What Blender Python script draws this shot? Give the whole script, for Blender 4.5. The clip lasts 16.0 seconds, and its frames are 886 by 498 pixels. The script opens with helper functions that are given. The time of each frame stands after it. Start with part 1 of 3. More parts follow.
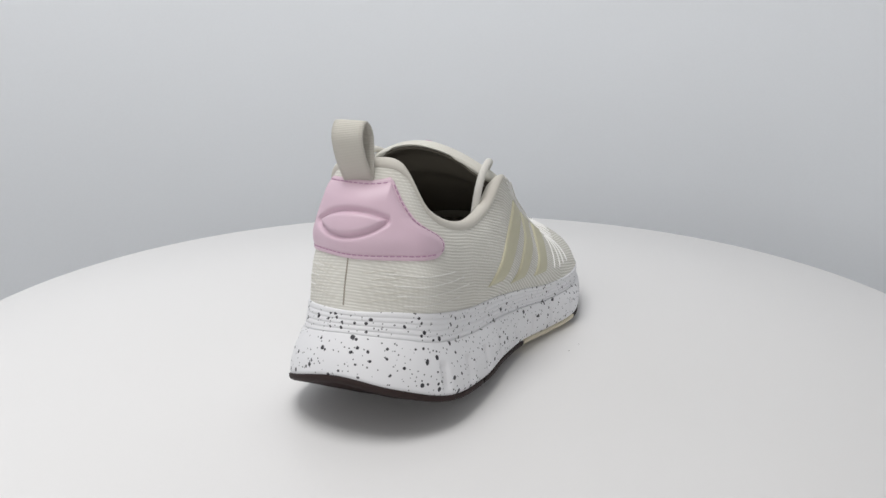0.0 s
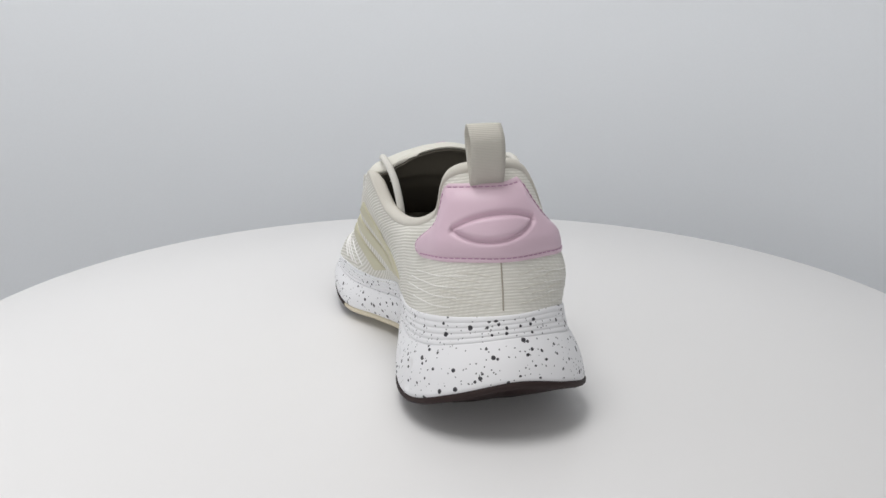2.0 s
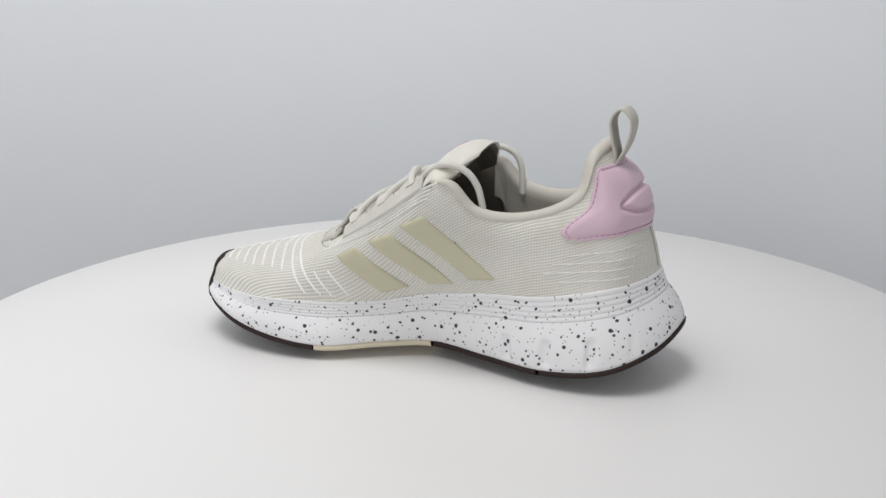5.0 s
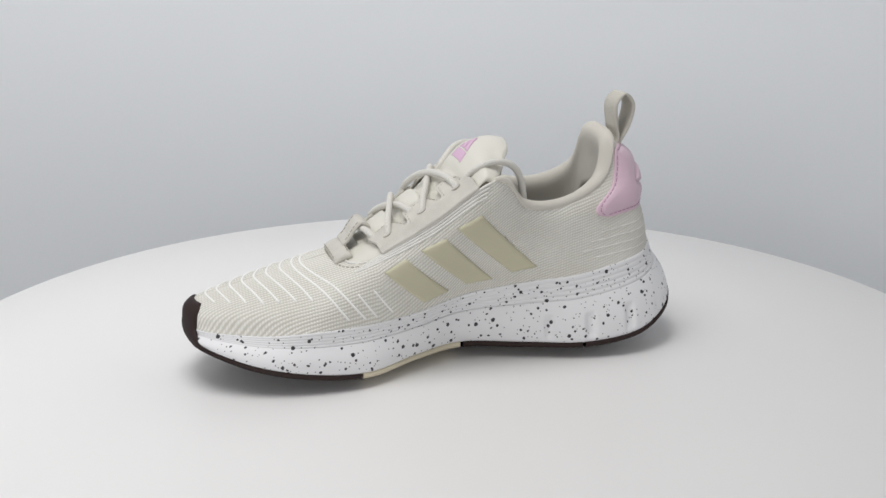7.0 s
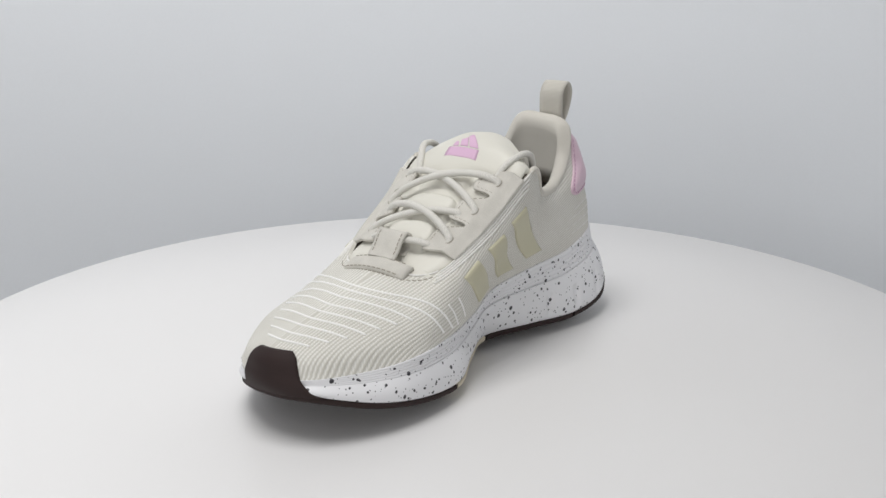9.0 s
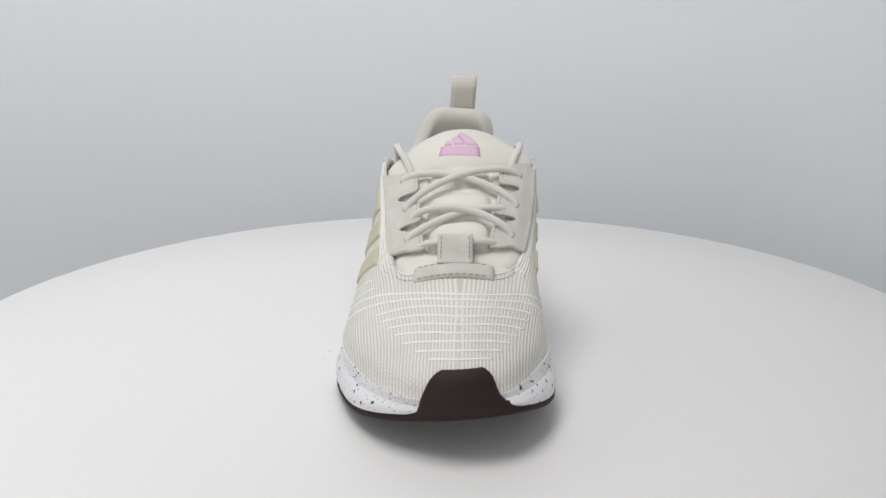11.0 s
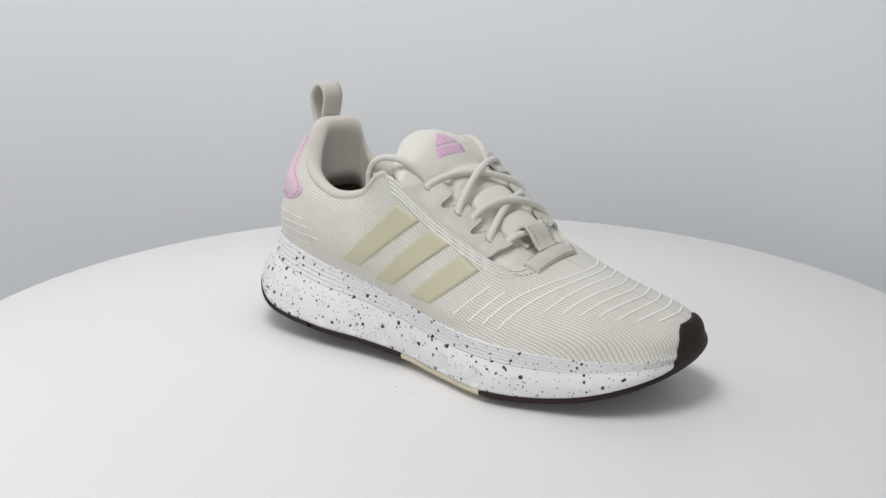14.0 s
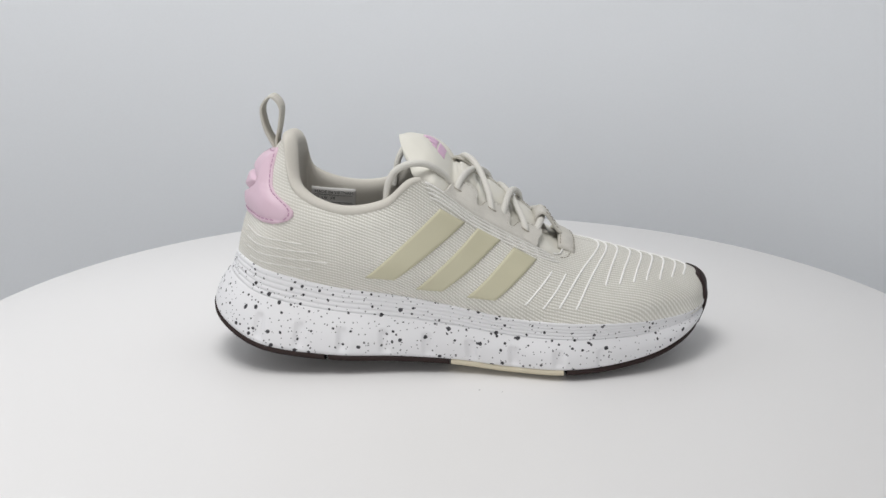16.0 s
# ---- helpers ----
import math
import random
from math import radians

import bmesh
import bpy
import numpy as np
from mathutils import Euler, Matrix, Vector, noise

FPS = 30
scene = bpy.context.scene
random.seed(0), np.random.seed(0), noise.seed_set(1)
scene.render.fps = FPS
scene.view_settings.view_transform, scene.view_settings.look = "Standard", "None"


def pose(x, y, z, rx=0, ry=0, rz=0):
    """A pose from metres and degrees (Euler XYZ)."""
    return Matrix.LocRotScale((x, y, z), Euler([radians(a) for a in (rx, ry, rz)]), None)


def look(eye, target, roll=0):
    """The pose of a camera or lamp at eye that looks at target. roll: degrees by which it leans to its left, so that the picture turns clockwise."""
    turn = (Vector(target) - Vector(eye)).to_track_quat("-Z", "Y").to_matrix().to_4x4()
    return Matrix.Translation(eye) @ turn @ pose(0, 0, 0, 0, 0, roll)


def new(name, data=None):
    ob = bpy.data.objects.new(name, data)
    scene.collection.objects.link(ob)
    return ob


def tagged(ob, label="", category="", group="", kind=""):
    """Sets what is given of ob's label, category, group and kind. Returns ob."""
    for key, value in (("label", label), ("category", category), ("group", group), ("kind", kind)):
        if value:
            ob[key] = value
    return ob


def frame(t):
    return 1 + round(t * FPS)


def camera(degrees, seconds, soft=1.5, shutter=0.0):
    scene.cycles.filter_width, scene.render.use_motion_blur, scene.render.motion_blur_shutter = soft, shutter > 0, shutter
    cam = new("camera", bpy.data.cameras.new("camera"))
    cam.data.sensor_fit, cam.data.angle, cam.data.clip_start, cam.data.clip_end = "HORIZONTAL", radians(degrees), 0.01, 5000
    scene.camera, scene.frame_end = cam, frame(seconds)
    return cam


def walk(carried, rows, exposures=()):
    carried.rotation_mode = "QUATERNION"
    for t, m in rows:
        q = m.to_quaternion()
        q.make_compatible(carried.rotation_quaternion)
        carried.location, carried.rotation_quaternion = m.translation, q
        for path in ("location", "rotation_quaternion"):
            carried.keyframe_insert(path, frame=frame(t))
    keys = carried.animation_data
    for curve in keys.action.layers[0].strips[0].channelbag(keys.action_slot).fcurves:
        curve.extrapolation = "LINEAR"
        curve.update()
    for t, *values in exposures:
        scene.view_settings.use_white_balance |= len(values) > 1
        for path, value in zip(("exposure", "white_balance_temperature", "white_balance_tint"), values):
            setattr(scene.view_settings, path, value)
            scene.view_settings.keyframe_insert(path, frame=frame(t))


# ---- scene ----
from mathutils.bvhtree import BVHTree

# camera: it stands still before the turntable
cam = camera(47.39, 16.0, soft=1.5)
EYE, AIM = (0.0000, -0.5539, 0.2154), (-0.0031, -0.0732, 0.0780)
walk(cam, [(0, look(EYE, AIM, -0.12)), (16, look(EYE, AIM, -0.12))])

# light: a white studio, a broad low softbox behind the camera and a stronger one high at the side
world = bpy.data.worlds.new("studio")
scene.world = world
world.use_nodes = True
world.node_tree.nodes["Background"].inputs[0].default_value = (1.0, 0.992, 0.985, 1)
world.node_tree.nodes["Background"].inputs[1].default_value = 0.30
scene.view_settings.exposure = 0.0


def softbox(name, eye, target, wide, high, watts, colour=(1, 1, 1)):
    data = bpy.data.lights.new(name, "AREA")
    data.shape, data.size, data.size_y, data.energy, data.color = "RECTANGLE", wide, high, watts, colour
    ob = new(name, data)
    ob.matrix_world = look(eye, target)
    return ob


softbox("softbox_front", (-0.45, -1.36, 0.30), (-0.06, 0.1, 0.10), 1.4, 0.55, 4.4, (1.0, 0.995, 0.985))
softbox("softbox_side", (-0.20, -0.17, 0.95), (-0.60, 0.06, 0.15), 0.52, 0.52, 6.2, (1.0, 0.99, 0.98))


# materials
def material(name, colour, rough=0.6, metal=0.0):
    m = bpy.data.materials.new(name)
    m.use_nodes = True
    b = m.node_tree.nodes["Principled BSDF"]
    b.inputs["Base Color"].default_value = (*colour, 1)
    b.inputs["Roughness"].default_value = rough
    b.inputs["Metallic"].default_value = metal
    return m, m.node_tree.nodes, m.node_tree.links, b


def grain(m, size, strength, distance, detail=3.0, stain=0.0, stain_size=40.0):
    """Fine relief of noise, and a slight unevenness of the colour."""
    mat, nodes, links, b = m
    co = nodes.new("ShaderNodeTexCoord")
    n = nodes.new("ShaderNodeTexNoise")
    n.inputs["Scale"].default_value, n.inputs["Detail"].default_value = size, detail
    links.new(co.outputs["Object"], n.inputs["Vector"])
    bump = nodes.new("ShaderNodeBump")
    bump.inputs["Strength"].default_value, bump.inputs["Distance"].default_value = strength, distance
    links.new(n.outputs["Fac"], bump.inputs["Height"])
    links.new(bump.outputs["Normal"], b.inputs["Normal"])
    if stain:
        big = nodes.new("ShaderNodeTexNoise")
        big.inputs["Scale"].default_value = stain_size
        links.new(co.outputs["Object"], big.inputs["Vector"])
        both = nodes.new("ShaderNodeMath")
        both.operation = "ADD"
        links.new(big.outputs["Fac"], both.inputs[0])
        links.new(n.outputs["Fac"], both.inputs[1])
        ramp = nodes.new("ShaderNodeMapRange")
        ramp.inputs["From Min"].default_value, ramp.inputs["From Max"].default_value = 0.6, 1.4
        ramp.inputs["To Min"].default_value, ramp.inputs["To Max"].default_value = 1 - stain, 1 + stain * 0.4
        links.new(both.outputs[0], ramp.inputs["Value"])
        mix = nodes.new("ShaderNodeVectorMath")
        mix.operation = "SCALE"
        mix.inputs[0].default_value = b.inputs["Base Color"].default_value[:3]
        links.new(ramp.outputs[0], mix.inputs["Scale"])
        links.new(mix.outputs[0], b.inputs["Base Color"])
    return mat


TABLE = grain(material("white_laminate", (0.800, 0.794, 0.793), 0.42), 900, 0.08, 0.0003, stain=0.015, stain_size=6)
FLOOR = grain(material("grey_floor", (0.12, 0.12, 0.12), 0.7), 80, 0.2, 0.001, stain=0.2, stain_size=5)
WALL = grain(material("white_backdrop", (0.807, 0.828, 0.856), 0.8), 500, 0.06, 0.0004, stain=0.02, stain_size=4)
rubber_nodes = material("dark_rubber", (0.026, 0.014, 0.013), 0.68)
rubber_nodes[3].inputs["Specular IOR Level"].default_value = 0.3
RUBBER = grain(rubber_nodes, 1800, 0.2, 0.0002, stain=0.15, stain_size=60)
CREAM = grain(material("cream_rubber", (0.61, 0.55, 0.42), 0.5), 1800, 0.15, 0.0002, stain=0.05)
STRIPE = grain(material("olive_overlay", (0.54, 0.515, 0.375), 0.5), 2200, 0.25, 0.0002, stain=0.05)
PINK = grain(material("pink_foam", (0.67, 0.495, 0.585), 0.45), 2600, 0.12, 0.0002, stain=0.04)
PINK_THREAD = grain(material("mauve_thread", (0.46, 0.26, 0.39), 0.8), 3000, 0.2, 0.0002)
PINK_PRINT = grain(material("pink_print", (0.68, 0.45, 0.62), 0.55), 2600, 0.1, 0.0002)
COLLAR = grain(material("collar_textile", (0.62, 0.595, 0.54), 0.9), 2400, 0.35, 0.0003, stain=0.05)
# beige lining; the shade deep inside the shoe is put into this dark colour
SHADED_LINING = grain(material("shaded_lining_textile", (0.15, 0.135, 0.11), 0.95), 2000, 0.4, 0.0004, stain=0.08)
LEATHER = grain(material("cream_tongue", (0.70, 0.685, 0.62), 0.5), 2400, 0.15, 0.0002, stain=0.04)
SUEDE = grain(material("beige_suede", (0.64, 0.62, 0.57), 0.95), 2200, 0.8, 0.0005, stain=0.14, stain_size=120)
THREAD = grain(material("brown_thread", (0.36, 0.33, 0.28), 0.85), 3000, 0.2, 0.0002)
LABEL = grain(material("label_satin", (0.78, 0.77, 0.76), 0.6), 3000, 0.1, 0.0001)
PRINT = grain(material("black_print", (0.03, 0.03, 0.035), 0.6), 3000, 0.1, 0.0001)
WHITE_YARN = grain(material("white_yarn", (0.90, 0.895, 0.88), 0.85), 2600, 0.4, 0.0003)
WELT = grain(material("white_knit_welt", (0.80, 0.79, 0.76), 0.9), 1500, 0.5, 0.0004, stain=0.12, stain_size=400)
KNIT_PLAIN = grain(material("cream_knit_seam", (0.64, 0.62, 0.56), 0.9), 2000, 0.4, 0.0003)


def wave(nodes, links, source, scale, direction="X", sharp=0.0):
    w = nodes.new("ShaderNodeTexWave")
    w.bands_direction, w.wave_profile = direction, "SIN"
    w.inputs["Scale"].default_value, w.inputs["Distortion"].default_value = scale, sharp
    w.inputs["Detail"].default_value = 1.0
    links.new(source, w.inputs["Vector"])
    return w.outputs["Fac"]


def calc(nodes, links, how, a, b):
    m = nodes.new("ShaderNodeMath")
    m.operation = how
    for k, x in enumerate((a, b)):
        if isinstance(x, (int, float)):
            m.inputs[k].default_value = x
        else:
            links.new(x, m.inputs[k])
    return m.outputs[0]


def ribbed_knit():
    """Ribs of white yarn over a darker ground, crossed by fine stitches."""
    mat, nodes, links, b = material("ribbed_knit", (0.7, 0.67, 0.58), 0.88)
    uv = nodes.new("ShaderNodeUVMap")
    uv.uv_map = "ribs"
    rib = wave(nodes, links, uv.outputs[0], 150.0, "X", 0.7)
    stitch = wave(nodes, links, uv.outputs[0], 210.0, "Y", 0.0)
    co = nodes.new("ShaderNodeTexCoord")
    n = nodes.new("ShaderNodeTexNoise")
    n.inputs["Scale"].default_value, n.inputs["Detail"].default_value = 1800, 2.0
    links.new(co.outputs["Object"], n.inputs["Vector"])
    broad = nodes.new("ShaderNodeTexNoise")
    broad.inputs["Scale"].default_value = 45
    links.new(co.outputs["Object"], broad.inputs["Vector"])
    yarn = calc(nodes, links, "MULTIPLY", rib, calc(nodes, links, "ADD", 0.52, calc(nodes, links, "MULTIPLY", stitch, 0.48)))
    # the knit is finer and flatter round the heel
    split = nodes.new("ShaderNodeSeparateXYZ")
    links.new(uv.outputs[0], split.inputs[0])
    flat = nodes.new("ShaderNodeMapRange")
    flat.inputs["From Min"].default_value, flat.inputs["From Max"].default_value = -0.095, -0.03
    flat.inputs["To Min"].default_value = 0.4
    links.new(split.outputs["Y"], flat.inputs["Value"])
    yarn = calc(nodes, links, "ADD", 0.35, calc(nodes, links, "MULTIPLY", calc(nodes, links, "SUBTRACT", yarn, 0.35), flat.outputs[0]))
    high = calc(nodes, links, "ADD", yarn, calc(nodes, links, "MULTIPLY", n.outputs["Fac"], 0.35))
    ramp = nodes.new("ShaderNodeValToRGB")
    ramp.color_ramp.elements[0].position, ramp.color_ramp.elements[0].color = 0.05, (0.565, 0.548, 0.495, 1)
    ramp.color_ramp.elements[1].position, ramp.color_ramp.elements[1].color = 0.75, (0.785, 0.775, 0.73, 1)
    shade = calc(nodes, links, "ADD", yarn, calc(nodes, links, "MULTIPLY", calc(nodes, links, "SUBTRACT", broad.outputs["Fac"], 0.5), 0.5))
    links.new(shade, ramp.inputs[0])
    links.new(ramp.outputs[0], b.inputs["Base Color"])
    bump = nodes.new("ShaderNodeBump")
    bump.inputs["Strength"].default_value, bump.inputs["Distance"].default_value = 0.6, 0.0006
    links.new(high, bump.inputs["Height"])
    links.new(bump.outputs["Normal"], b.inputs["Normal"])
    return mat


def speckled_foam():
    """White foam with black specks of two sizes."""
    mat, nodes, links, b = material("speckled_foam", (0.84, 0.84, 0.86), 0.5)
    co = nodes.new("ShaderNodeTexCoord")
    bend = nodes.new("ShaderNodeTexNoise")
    bend.inputs["Scale"].default_value = 320
    links.new(co.outputs["Object"], bend.inputs["Vector"])
    wobble = nodes.new("ShaderNodeMixRGB")
    wobble.blend_type = "LINEAR_LIGHT"
    wobble.inputs[0].default_value = 0.0007
    links.new(co.outputs["Object"], wobble.inputs[1])
    links.new(bend.outputs["Color"], wobble.inputs[2])
    masks = []
    for scale, radius in ((128, 0.158), (212, 0.18), (400, 0.175)):
        cell = nodes.new("ShaderNodeTexVoronoi")
        cell.inputs["Scale"].default_value = scale
        links.new(wobble.outputs[0], cell.inputs["Vector"])
        edge = nodes.new("ShaderNodeMapRange")
        edge.inputs["From Min"].default_value, edge.inputs["From Max"].default_value = radius, radius - 0.025
        links.new(cell.outputs["Distance"], edge.inputs["Value"])
        masks.append(edge.outputs[0])
    dots = calc(nodes, links, "MAXIMUM", calc(nodes, links, "MAXIMUM", masks[0], masks[1]), calc(nodes, links, "MULTIPLY", masks[2], 0.85))
    mix = nodes.new("ShaderNodeMixRGB")
    mix.inputs[1].default_value, mix.inputs[2].default_value = (0.765, 0.765, 0.785, 1), (0.03, 0.028, 0.035, 1)
    links.new(dots, mix.inputs[0])
    links.new(mix.outputs[0], b.inputs["Base Color"])
    n = nodes.new("ShaderNodeTexNoise")
    n.inputs["Scale"].default_value = 900
    links.new(co.outputs["Object"], n.inputs["Vector"])
    bump = nodes.new("ShaderNodeBump")
    bump.inputs["Strength"].default_value, bump.inputs["Distance"].default_value = 0.15, 0.0003
    links.new(n.outputs["Fac"], bump.inputs["Height"])
    links.new(bump.outputs["Normal"], b.inputs["Normal"])
    return mat


def banded(name, colour, scale, direction, depth, rough=0.85):
    """Woven tape or cord with a fine ribbing."""
    mat, nodes, links, b = material(name, colour, rough)
    co = nodes.new("ShaderNodeTexCoord")
    w = wave(nodes, links, co.outputs["Object"], scale, direction, 0.6)
    bump = nodes.new("ShaderNodeBump")
    bump.inputs["Strength"].default_value, bump.inputs["Distance"].default_value = 0.7, depth
    links.new(w, bump.inputs["Height"])
    links.new(bump.outputs["Normal"], b.inputs["Normal"])
    mix = nodes.new("ShaderNodeMixRGB")
    mix.inputs[1].default_value, mix.inputs[2].default_value = tuple(c * 0.86 for c in colour) + (1,), tuple(colour) + (1,)
    links.new(w, mix.inputs[0])
    links.new(mix.outputs[0], b.inputs["Base Color"])
    return mat


KNIT, FOAM = ribbed_knit(), speckled_foam()
TAPE = banded("ribbed_tape", (0.63, 0.605, 0.545), 420.0, "Z", 0.00025)
LACE = banded("lace_cord", (0.71, 0.695, 0.65), 900.0, "DIAGONAL", 0.00005)


# setting
def mesh(name, verts, faces, mat, parent=None, label="", smooth=True):
    """Links a mesh of points in metres as one object."""
    me = bpy.data.meshes.new(name)
    me.from_pydata([tuple(p) for p in verts], [], faces)
    me.polygons.foreach_set("use_smooth", [smooth] * len(faces))
    me.materials.append(mat)
    me.update()
    ob = new(name, me)
    ob.parent = parent
    if label:
        tagged(ob, label)
    return ob


def spun(profile, n=192, a0=0.0, a1=2 * math.pi):
    """Points and faces of a profile of (radius, height) turned about the z axis."""
    whole = a1 - a0 > 6.28
    cols = n if whole else n + 1
    verts, faces = [], []
    for i in range(cols):
        a = a0 + (a1 - a0) * i / n
        verts += [(r * math.cos(a), r * math.sin(a), z) for r, z in profile]
    k = len(profile)
    for i in range(n):
        j = (i + 1) % cols
        faces += [(i * k + q, j * k + q, j * k + q + 1, i * k + q + 1) for q in range(k - 1)]
    return verts, faces


TABLE_R = 0.3075
turntable = new("turntable")
tagged(turntable, "round white laminate turntable disc carrying a shoe", "turntable")
v, fcs = spun([(0, 0), (0.1, 0), (0.2, 0), (TABLE_R - 0.0015, 0), (TABLE_R - 0.0004, -0.0004), (TABLE_R, -0.0015), (TABLE_R, -0.0165),
               (TABLE_R - 0.0015, -0.018), (0, -0.018)])
mesh("tabletop", v, fcs, TABLE, turntable)
# unseen drum under the disc, added to keep light off the lower backdrop
v, fcs = spun([(0, -0.018), (0.285, -0.018), (0.285, -0.72), (0.30, -0.725), (0.30, -0.745), (0, -0.745)], 96)
mesh("base", v, fcs, TABLE, turntable)

for x, y, r in ((0.0153, -0.0682, 0.0003), (0.0271, -0.0704, 0.00022)):
    v, fcs = spun([(0, r), (r * 0.8, r * 0.8), (r, 0)], 8)
    mesh("dust_speck", [(x + p[0] * 1.4, y + p[1], p[2]) for p in v], fcs, FLOOR, turntable, "tiny dark speck of dust")

# backdrop: a white sheet curved round the back of the turntable; far below, an unseen floor added dark to cut light
# from beneath
v, fcs = spun([(0.53, -0.75), (0.53, -0.3), (0.53, 0.0), (0.53, 0.3), (0.53, 0.62)], 96, radians(-25), radians(205))
tagged(mesh("backdrop", v, fcs, WALL), "seamless white curved photo backdrop", "backdrop", kind="structure")
mesh("floor", [(-3, -3, -0.75), (3, -3, -0.75), (3, 3, -0.75), (-3, 3, -0.75)], [(0, 1, 2, 3)], FLOOR)
tagged(bpy.data.objects["floor"], "unseen dark grey floor added to cut light from below", "floor", kind="structure")

# ---- shoe: lengthwise u to the toe, v to its outer side, z up, in millimetres ----
shoe = new("sneaker")
tagged(shoe, "cream knit running sneaker with pink heel panel and speckled white sole", "sneaker")


def spline(points, n, closed=True):
    """A smooth curve through the points, n steps from each to the next."""
    p = np.array(points, float)
    t = np.arange(n)[:, None] / n
    if closed:
        a, b, c, d = np.roll(p, 1, 0), p, np.roll(p, -1, 0), np.roll(p, -2, 0)
    else:
        q = np.concatenate([[2 * p[0] - p[1]], p, [2 * p[-1] - p[-2]]])
        a, b, c, d = q[:-3], q[1:-2], q[2:-1], q[3:]
    out = [0.5 * (2 * b[i] + (c[i] - a[i]) * t + (2 * a[i] - 5 * b[i] + 4 * c[i] - d[i]) * t ** 2 + (3 * b[i] - a[i] - 3 * c[i] + d[i]) * t ** 3)
           for i in range(len(b))]
    return np.concatenate(out + ([] if closed else [p[-1:]]))


def metres(p):
    q = np.array(p, float).reshape(-1, 3) / 1000
    q[:, 1] *= -1
    return q


def ring_faces(k, n, closed=True):
    return [(r * n + (i + 1) % n, r * n + i, (r + 1) * n + i, (r + 1) * n + (i + 1) % n) for r in range(k - 1) for i in range(n if closed else n - 1)]


def rings(name, stack, mat, parent, label="", keep=None):
    """A skin over a stack of closed curves of equal length; keep: which faces stay, by their mean u."""
    pts = np.concatenate(stack)
    faces = ring_faces(len(stack), len(stack[0]))
    if keep:
        faces = [f for f in faces if keep[0] <= pts[list(f), 0].mean() < keep[1]]
        used = sorted({i for f in faces for i in f})
        at = {i: k for k, i in enumerate(used)}
        pts, faces = pts[used], [tuple(at[i] for i in f) for f in faces]
    return mesh(name, metres(pts), faces, mat, parent, label)


def slab(name, front, back, mat, parent, label=""):
    """A closed body between two grids of points."""
    na, nb = front.shape[:2]
    n = na * nb
    faces = [(a * nb + b, a * nb + b + 1, (a + 1) * nb + b + 1, (a + 1) * nb + b) for a in range(na - 1) for b in range(nb - 1)]
    faces += [tuple(n + i for i in reversed(f)) for f in faces]
    rim = [a * nb for a in range(na)] + [(na - 1) * nb + b for b in range(1, nb)] + [a * nb + nb - 1 for a in range(na - 2, -1, -1)] + list(range(nb - 2, 0, -1))
    faces += [(rim[i], rim[(i + 1) % len(rim)], n + rim[(i + 1) % len(rim)], n + rim[i]) for i in range(len(rim))]
    ob = mesh(name, metres(np.concatenate([front.reshape(-1, 3), back.reshape(-1, 3)])), faces, mat, parent, label)
    bm = bmesh.new()
    bm.from_mesh(ob.data)
    bmesh.ops.recalc_face_normals(bm, faces=bm.faces)
    bm.to_mesh(ob.data)
    bm.free()
    return ob


def normals(g):
    """Unit normals of a grid of points."""
    n = np.cross(np.gradient(g, axis=0), np.gradient(g, axis=1))
    return n / np.maximum(np.linalg.norm(n, axis=2, keepdims=True), 1e-9)


def tube_data(path, radius, sides=10, flat=1.0):
    """Points and faces of a round cord along a path, with domed ends."""
    p = np.array(path, float)
    t = np.gradient(p, axis=0)
    t /= np.linalg.norm(t, axis=1, keepdims=True)
    r = np.broadcast_to(np.asarray(radius, float), len(p)).copy()
    p = np.concatenate([p[:1] - t[:1] * r[0] * 0.6, p, p[-1:] + t[-1:] * r[-1] * 0.6])
    t, r = np.concatenate([t[:1], t, t[-1:]]), np.concatenate([[r[0] * 0.45], r, [r[-1] * 0.45]])
    x = np.cross(t[0], (0.12, 0.2, 1.0))
    out = []
    for i in range(len(p)):
        x = x - t[i] * (x @ t[i])
        x /= np.linalg.norm(x)
        y = np.cross(t[i], x)
        out += [p[i] + r[i] * (math.cos(k * 2 * math.pi / sides) * x + flat * math.sin(k * 2 * math.pi / sides) * y) for k in range(sides)]
    faces = ring_faces(len(p), sides) + [tuple(range(sides)), tuple(range((len(p) - 1) * sides + sides - 1, (len(p) - 1) * sides - 1, -1))]
    return np.array(out), faces


def tube(name, path, radius, mat, parent, label="", sides=10, flat=1.0):
    pts, faces = tube_data(path, radius, sides, flat)
    return mesh(name, metres(pts), faces, mat, parent, label)


def tubes(name, paths, radius, mat, parent, label="", sides=6):
    """Many short cords, as of one seam, in one mesh."""
    pts, faces, base = [], [], 0
    for path in paths:
        p, f = tube_data(path, radius, sides)
        pts.append(p)
        faces += [tuple(base + i for i in q) for q in f]
        base += len(p)
    return mesh(name, metres(np.concatenate(pts)), faces, mat, parent, label)


def dashes(path, stitch=2.0, gap=1.3):
    """Cuts a path into stitches."""
    p = np.array(path, float)
    s = np.concatenate([[0], np.cumsum(np.linalg.norm(np.diff(p, axis=0), axis=1))])
    out, at = [], gap / 2
    while at + stitch < s[-1]:
        out.append(np.stack([np.interp(np.linspace(at, at + stitch, 4), s, p[:, k]) for k in range(3)], 1))
        at += stitch + gap
    return out


STEP = 36
